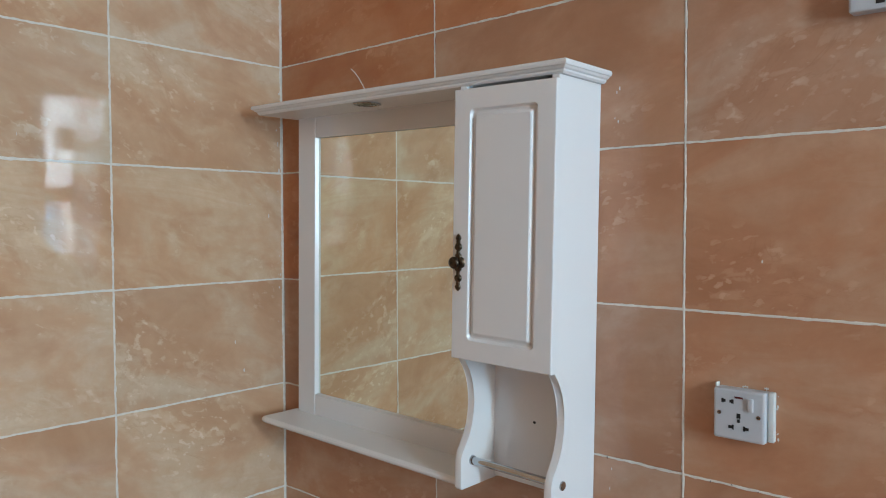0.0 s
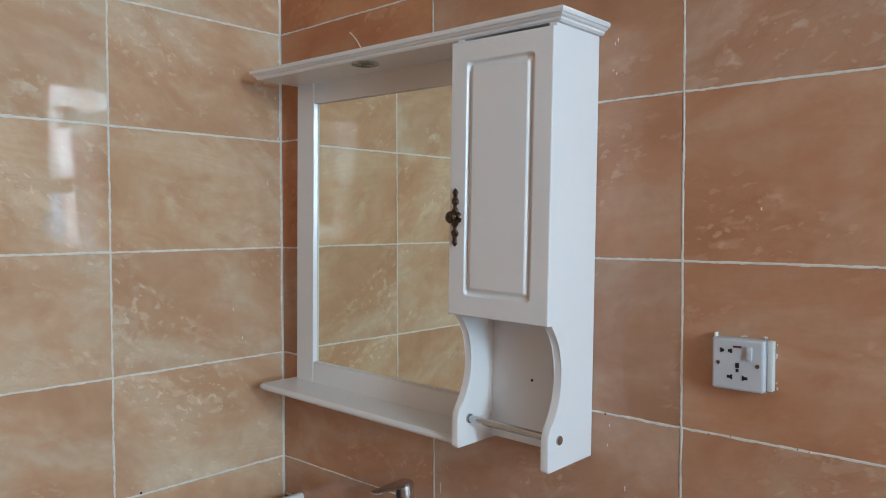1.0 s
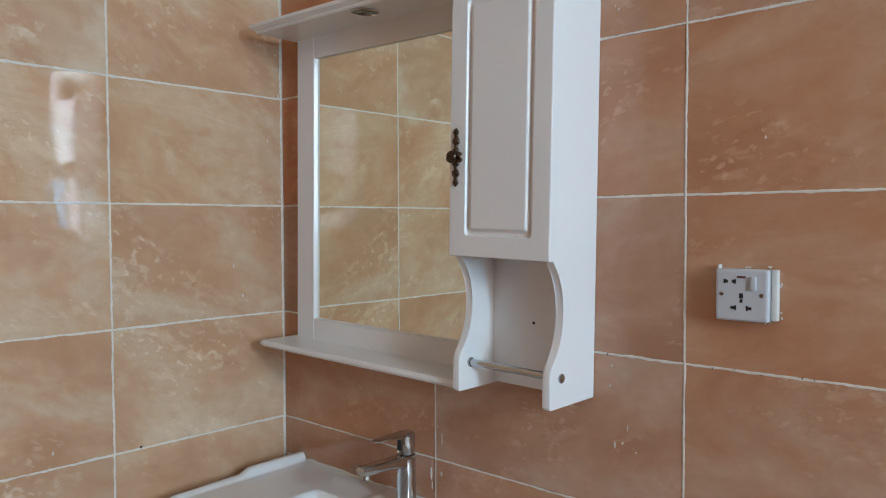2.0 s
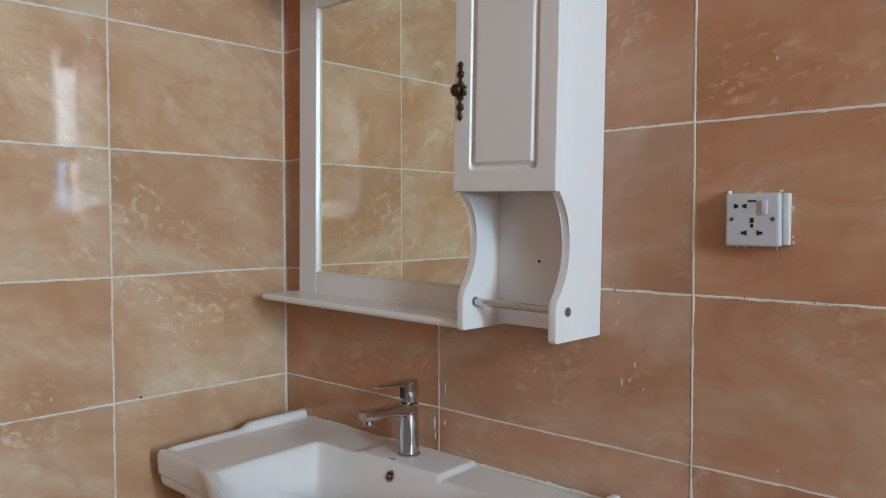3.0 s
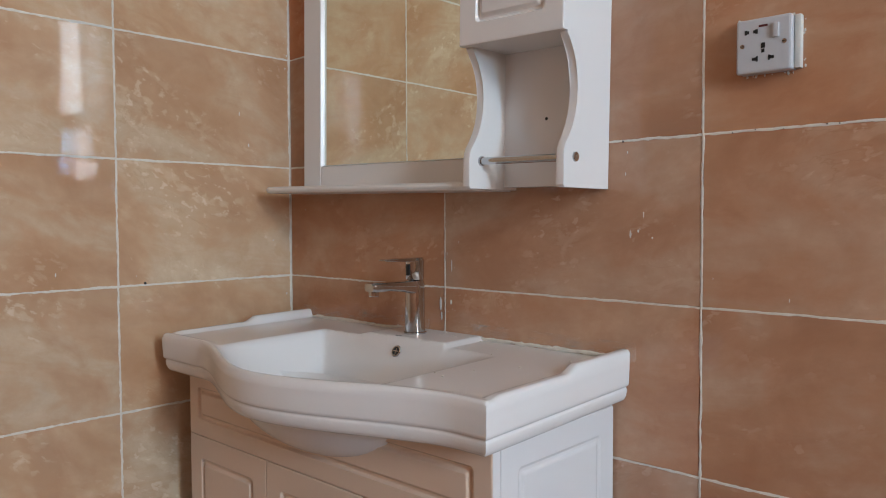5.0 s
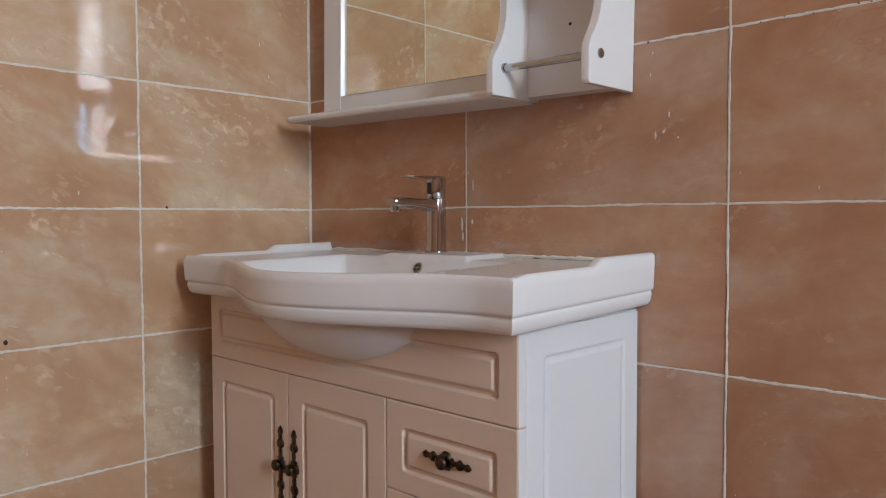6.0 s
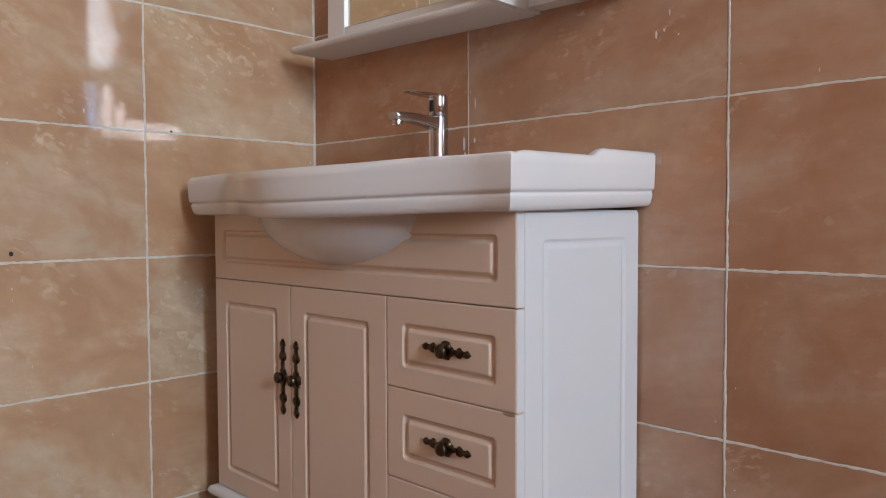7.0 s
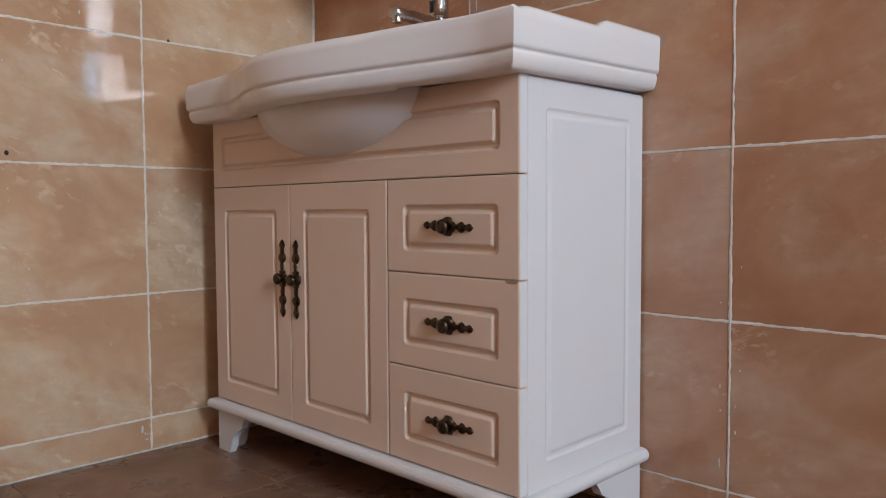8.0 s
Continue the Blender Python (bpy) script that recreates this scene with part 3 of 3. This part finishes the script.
# downlight in the cornice
lampx, lampy = -0.104, -0.112
part("downlight", lathe([(0.0300, 0.8225), (0.0335, 0.8205), (0.0330, 0.8186), (0.0305, 0.8182), (0.0295, 0.8200), (0.0295, 0.8225)], 32, "z", (lampx, lampy, 0)), M_CHROME, mc, "chrome rim of a small downlight")
part("downlight_reflector", lathe([(0.0296, 0.8200), (0.0250, 0.8186), (0.0225, 0.8198), (0.0175, 0.8180), (0.0150, 0.8194), (0.0100, 0.8176), (0.0080, 0.8190), (0.0040, 0.8174), (0.0001, 0.8172)], 12, "z", (lampx, lampy, 0)), M_LENS, mc)

# lower shelf with a rounded front
prof = [(0.0, -0.0025), (-0.125, -0.0025), (-0.1325, -0.001), (-0.1365, 0.003), (-0.1375, 0.007), (-0.1355, 0.0115), (-0.130, 0.0145), (0.0, 0.0147)]
rings = []
for x, s in ((-0.500, 0.93), (-0.4975, 0.965), (-0.492, 0.985), (-0.480, 1.0), (CX0, 1.0)):
    rings.append([(x, y * (s if y < -0.1 else 1), 0.006 + (z - 0.006) * (0.55 if s < 0.94 else 0.85 if s < 0.97 else 1)) for y, z in prof])
part("shelf", loft(rings), M_PAINT, mc, sharp=40)

# towel rail
rz, ry_ = 0.0555, -0.116
part("towel_rail", lathe([(0.0075, CX0 + 0.0165), (0.0075, CX1 - 0.0165)], 18, "x", (0, ry_, rz)), M_CHROME, mc, "chrome towel rail")
part("rail_flange", lathe([(0.0065, CX0 + 0.0205), (0.0095, CX0 + 0.0200), (0.0105, CX0 + 0.0165)], 18, "x", (0, ry_, rz)), M_CHROME, mc)
part("rail_cap", lathe([(0.0001, CX1 + 0.0042), (0.0065, CX1 + 0.0040), (0.0088, CX1 + 0.0025), (0.0095, CX1 - 0.0005)], 20, "x", (0, ry_, rz)), M_CHROME, mc)


# ---- wall socket and switch ----
def plate_box(name, label, category, m):
    ob = thing(name, label, category, m)
    rings = []
    for inset, y, r in ((0.001, -0.0005, 0.002), (0.001, -0.019, 0.002), (0.0, -0.0195, 0.004), (0.0, -0.025, 0.004), (0.0012, -0.0272, 0.004), (0.004, -0.0283, 0.004)):
        rings.append([(u, y, v) for u, v in round_rect(0.087 - 2 * inset, 0.087 - 2 * inset, r)])
    part("faceplate", loft(rings), M_SOCKET, ob)
    return ob


sock = plate_box("wall_socket", "white wall socket with rocker switch, plaster smeared around it", "socket", pose(1.3205, 0, 1.4245))
FACE = -0.0283
part("rocker", box((0.0160, FACE - 0.0042, 0.009), (0.0248, FACE + 0.001, 0.0315), 0.0012), M_SOCKET, sock, at=pose(0, 0, 0))
part("indicator", box((-0.007, FACE - 0.0006, 0.0285), (0.007, FACE + 0.0005, 0.0320)), M_RED, sock, "dark red indicator window")


def slot(x, z, w, h, turn=0.0):
    part("pin_hole", box((-w / 2, -0.0004, -h / 2), (w / 2, 0.0004, h / 2)), M_DARK, sock, at=pose(x, FACE, z, 0, turn, 0))


for x, z, w, h in ((-0.0275, 0.0225, 0.0040, 0.0075), (-0.0240, 0.0225, 0.0035, 0.0050), (-0.0105, 0.0225, 0.0040, 0.0075), (-0.0140, 0.0225, 0.0035, 0.0050), (0.0, -0.001, 0.0065, 0.0085), (0.0, -0.0095, 0.0048, 0.0060), (-0.0135, -0.0215, 0.0075, 0.0050), (-0.0095, -0.0215, 0.0030, 0.0085), (0.0095, -0.0215, 0.0030, 0.0085), (0.0135, -0.0215, 0.0075, 0.0050)):
    slot(x, z, w, h)
for x in (-0.033, 0.033):
    screw = lathe([(0.0038, FACE + 0.0005), (0.0036, FACE - 0.0006), (0.0001, FACE - 0.0008)], 14, "y", (x, 0, 0.001))
    part("screw", screw, M_CHROME, sock)
    part("screw_slot", box((x - 0.003, FACE - 0.0012, 0.0004), (x + 0.003, FACE - 0.0007, 0.0016)), M_DARK, sock)


def crumbs(bm, pts, size, nrm, seed, drip=2.6):
    """Small uneven dabs of plaster on a wall."""
    rnd = random.Random(seed)
    for x, y, z in pts:
        s = size * rnd.uniform(0.6, 1.5)
        r = [s * rnd.uniform(0.6, 1.3) for _ in range(3)]
        k = 0 if abs(nrm[0]) > 0.5 else 1
        r[k] = 0.0007
        r[2] *= rnd.choice((1.0, 1.0, drip))
        r[1 - k] *= 0.7
        made = bmesh.ops.create_icosphere(bm, subdivisions=2, radius=1)["verts"]
        for v in made:
            w = 1 + 0.5 * noise.noise(v.co * 1.7 + Vector((x * 40, seed, z * 30)))
            v.co = Vector((x + v.co.x * r[0] * w, y + v.co.y * r[1] * w, z + v.co.z * r[2] * w))


bm = bmesh.new()
rnd = random.Random(4)
dabs = [(rnd.uniform(-0.04, 0.045), -0.001, -0.0440 - rnd.uniform(0, 0.002)) for _ in range(9)]
dabs += [(0.0530 + rnd.uniform(0, 0.004), -0.001, rnd.uniform(-0.045, 0.05)) for _ in range(6)]
dabs += [(rnd.uniform(-0.045, 0.045), -0.001, 0.0445 + rnd.uniform(0, 0.003)) for _ in range(6)]
crumbs(bm, dabs, 0.0019, (0, -1, 0), 5, 1.2)
part("plaster_edge", box((0.0432, -0.014, -0.041), (0.0530, -0.0005, 0.043), 0.0015), M_PLASTER, sock)
part("plaster_edge", box((-0.0462, -0.014, 0.030), (-0.0432, -0.0005, 0.049), 0.001), M_PLASTER, sock)
tagged(part("plaster", bm, M_PLASTER, sock, "rough plaster round the box"), kind="stuff")

switch = plate_box("wall_switch", "white square wall switch high on the tiled wall", "switch", pose(1.524, 0, 2.116))
part("rocker", box((-0.016, FACE - 0.004, -0.026), (0.016, FACE + 0.001, 0.026), 0.0015), M_SOCKET, switch)
part("indicator", box((-0.006, FACE - 0.0006, -0.0355), (0.006, FACE + 0.0005, -0.0305)), M_DARK, switch, "dark mark under the rocker")

# loose lamp cable behind the cornice
wire = thing("lamp_cable", "loose white lamp cable end above the mirror cabinet", "cable", pose(0, 0, 0))
part("wire", tube([(0.392, -0.020, 2.045), (0.388, -0.024, 2.075), (0.379, -0.028, 2.098), (0.366, -0.030, 2.119), (0.350, -0.030, 2.136), (0.336, -0.030, 2.147)], 0.0011, 8), M_CABLE, wire)

# ---- plaster dabs, splashes and sealant on the walls ----
bm = bmesh.new()
rnd = random.Random(11)
spots = [(1.072, 0, 2.005), (1.078, 0, 2.012), (1.068, 0, 1.955), (1.075, 0, 1.948), (1.06, 0, 1.23), (1.064, 0, 1.27)]
spots += [(rnd.uniform(1.06, 1.12), 0, rnd.uniform(1.05, 1.18)) for _ in range(5)]
spots += [(rnd.uniform(0.60, 0.64), 0, rnd.uniform(0.93, 1.10)) for _ in range(7)]
spots += [(rnd.uniform(0.02, 1.6), 0, rnd.uniform(0.2, 2.3)) for _ in range(14)]
spots += [(rnd.uniform(1.19, 1.23), 0, rnd.uniform(0.1, 0.6)) for _ in range(9)]
crumbs(bm, spots, 0.0019, (0, -1, 0), 3)
for x, z, w, h in ((0.583, 0.950, 0.0036, 0.016), (0.586, 0.922, 0.0022, 0.010), (0.618, 1.040, 0.0014, 0.014), (0.616, 0.956, 0.0030, 0.006)):
    ellipsoid((x, -0.0004, z), (w, 0.0010, h), bm, 10, 8)
tagged(part("plaster_dabs", bm, M_PLASTER, wall_north), kind="stuff")
bm = bmesh.new()
spots = [(0, rnd.uniform(-1.0, -0.02), rnd.uniform(0.05, 2.2)) for _ in range(26)]
spots += [(0, rnd.uniform(-0.02, -0.006), rnd.uniform(0.2, 2.2)) for _ in range(26)]
spots += [(0, -0.515 + rnd.uniform(-0.02, 0.02), rnd.uniform(0.005, 0.07)) for _ in range(10)]
crumbs(bm, spots, 0.0019, (1, 0, 0), 8)
tagged(part("plaster_dabs", bm, M_PLASTER, wall_west), kind="stuff")
bm = bmesh.new()
gaps = [(x, -0.0012, BASE + ROW * 4 + rnd.uniform(-0.002, 0.002)) for x in (1.262, 1.30, 1.345, 1.41, 1.428, 1.055)]
crumbs(bm, gaps, 0.0016, (0, -1, 0), 15, 1.0)
tagged(part("grout_gaps", bm, M_DARK, wall_north), kind="stuff")
bm = bmesh.new()
for y, z, r in ((-0.791, 0.705, 0.0055), (-0.43, 0.993, 0.004)):
    ellipsoid((0, y, z), (0.001, r * 0.8, r), bm)
part("anchor_holes", bm, M_DARK, wall_west)
bm = bmesh.new()
ribbon(((0.012, -0.001, 0.880), (1.05, -0.001, 0.882), (0, -1, 0)), 0.005, 0.004, 77, bm)
part("sealant", bm, M_GROUT, wall_north)
bm = bmesh.new()
for x0, x1, z0, z1 in ((0.06, 0.55, 0.875, 0.915), (0.60, 1.085, 0.875, 0.912)):
    f = [bm.verts.new(p) for p in ((x0, -0.0008, z0), (x1, -0.0008, z0), (x1, -0.0008, z1), (x0, -0.0008, z1))]
    bm.faces.new(f)
part("sealant_smear", bm, M_SMEAR, wall_north)


# ---- the tiles, each a piece of its own ----
TILES = {}


def tile_mesh(w, h, axis, material):
    key = (round(w, 4), round(h, 4), axis)
    if key not in TILES:
        rings = []
        for inset, d in ((0.0, 0.007), (0.0, 0.0008), (0.0009, 0.0)):
            ring = round_rect(w - 2 * inset, h - 2 * inset, 0.001, 1)
            rings.append([{"y": (u, d, v), "x": (-d, u, v), "z": (u, v, -d)}[axis] for u, v in ring])
        TILES[key] = finish(loft(rings), "tile", material, 20)
    return TILES[key]


def lay(name, parent, axis, a0, a1, b0, b1, material, gap=0.003, tip=0.12, shade=None):
    """One tile on a wall or floor, a little out of plane."""
    me = tile_mesh(a1 - a0 - gap, b1 - b0 - gap, axis, material)
    ob = new(name, me)
    a, b = (a0 + a1) / 2, (b0 + b1) / 2
    t = [random.uniform(-tip, tip) for _ in range(2)]
    ob.parent = parent
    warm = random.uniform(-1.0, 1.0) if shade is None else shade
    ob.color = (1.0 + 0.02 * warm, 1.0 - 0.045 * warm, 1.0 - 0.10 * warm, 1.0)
    if axis == "y":
        ob.matrix_basis = pose(a, 0, b, t[0], 0, t[1])
    elif axis == "x":
        ob.matrix_basis = pose(0, a, b, 0, t[0], t[1])
    else:
        ob.matrix_basis = pose(a, b, 0, t[0] * 0.3, t[1] * 0.3, 0)
    return ob


cuts = [0.0] + [BASE + ROW * k for k in range(10)] + [ROOM_Z]
for z0, z1 in zip(cuts, cuts[1:]):
    for x0, x1 in ((0.0, JOINT_X[0]), JOINT_X, (JOINT_X[1], 1.823), (1.823, BOARD_X)):
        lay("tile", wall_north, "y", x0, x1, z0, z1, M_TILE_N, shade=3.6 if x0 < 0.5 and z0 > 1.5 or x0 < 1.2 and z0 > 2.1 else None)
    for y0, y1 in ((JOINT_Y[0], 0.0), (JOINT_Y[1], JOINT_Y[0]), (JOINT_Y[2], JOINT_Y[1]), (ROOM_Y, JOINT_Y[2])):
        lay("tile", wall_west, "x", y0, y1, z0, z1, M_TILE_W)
for i in range(13):
    for j in range(9):
        x0, y1 = i * 0.403, -j * 0.403
        lay("tile", floor, "z", x0, min(x0 + 0.403, ROOM_X), max(y1 - 0.403, ROOM_Y), y1, M_FLOOR, 0.0014)
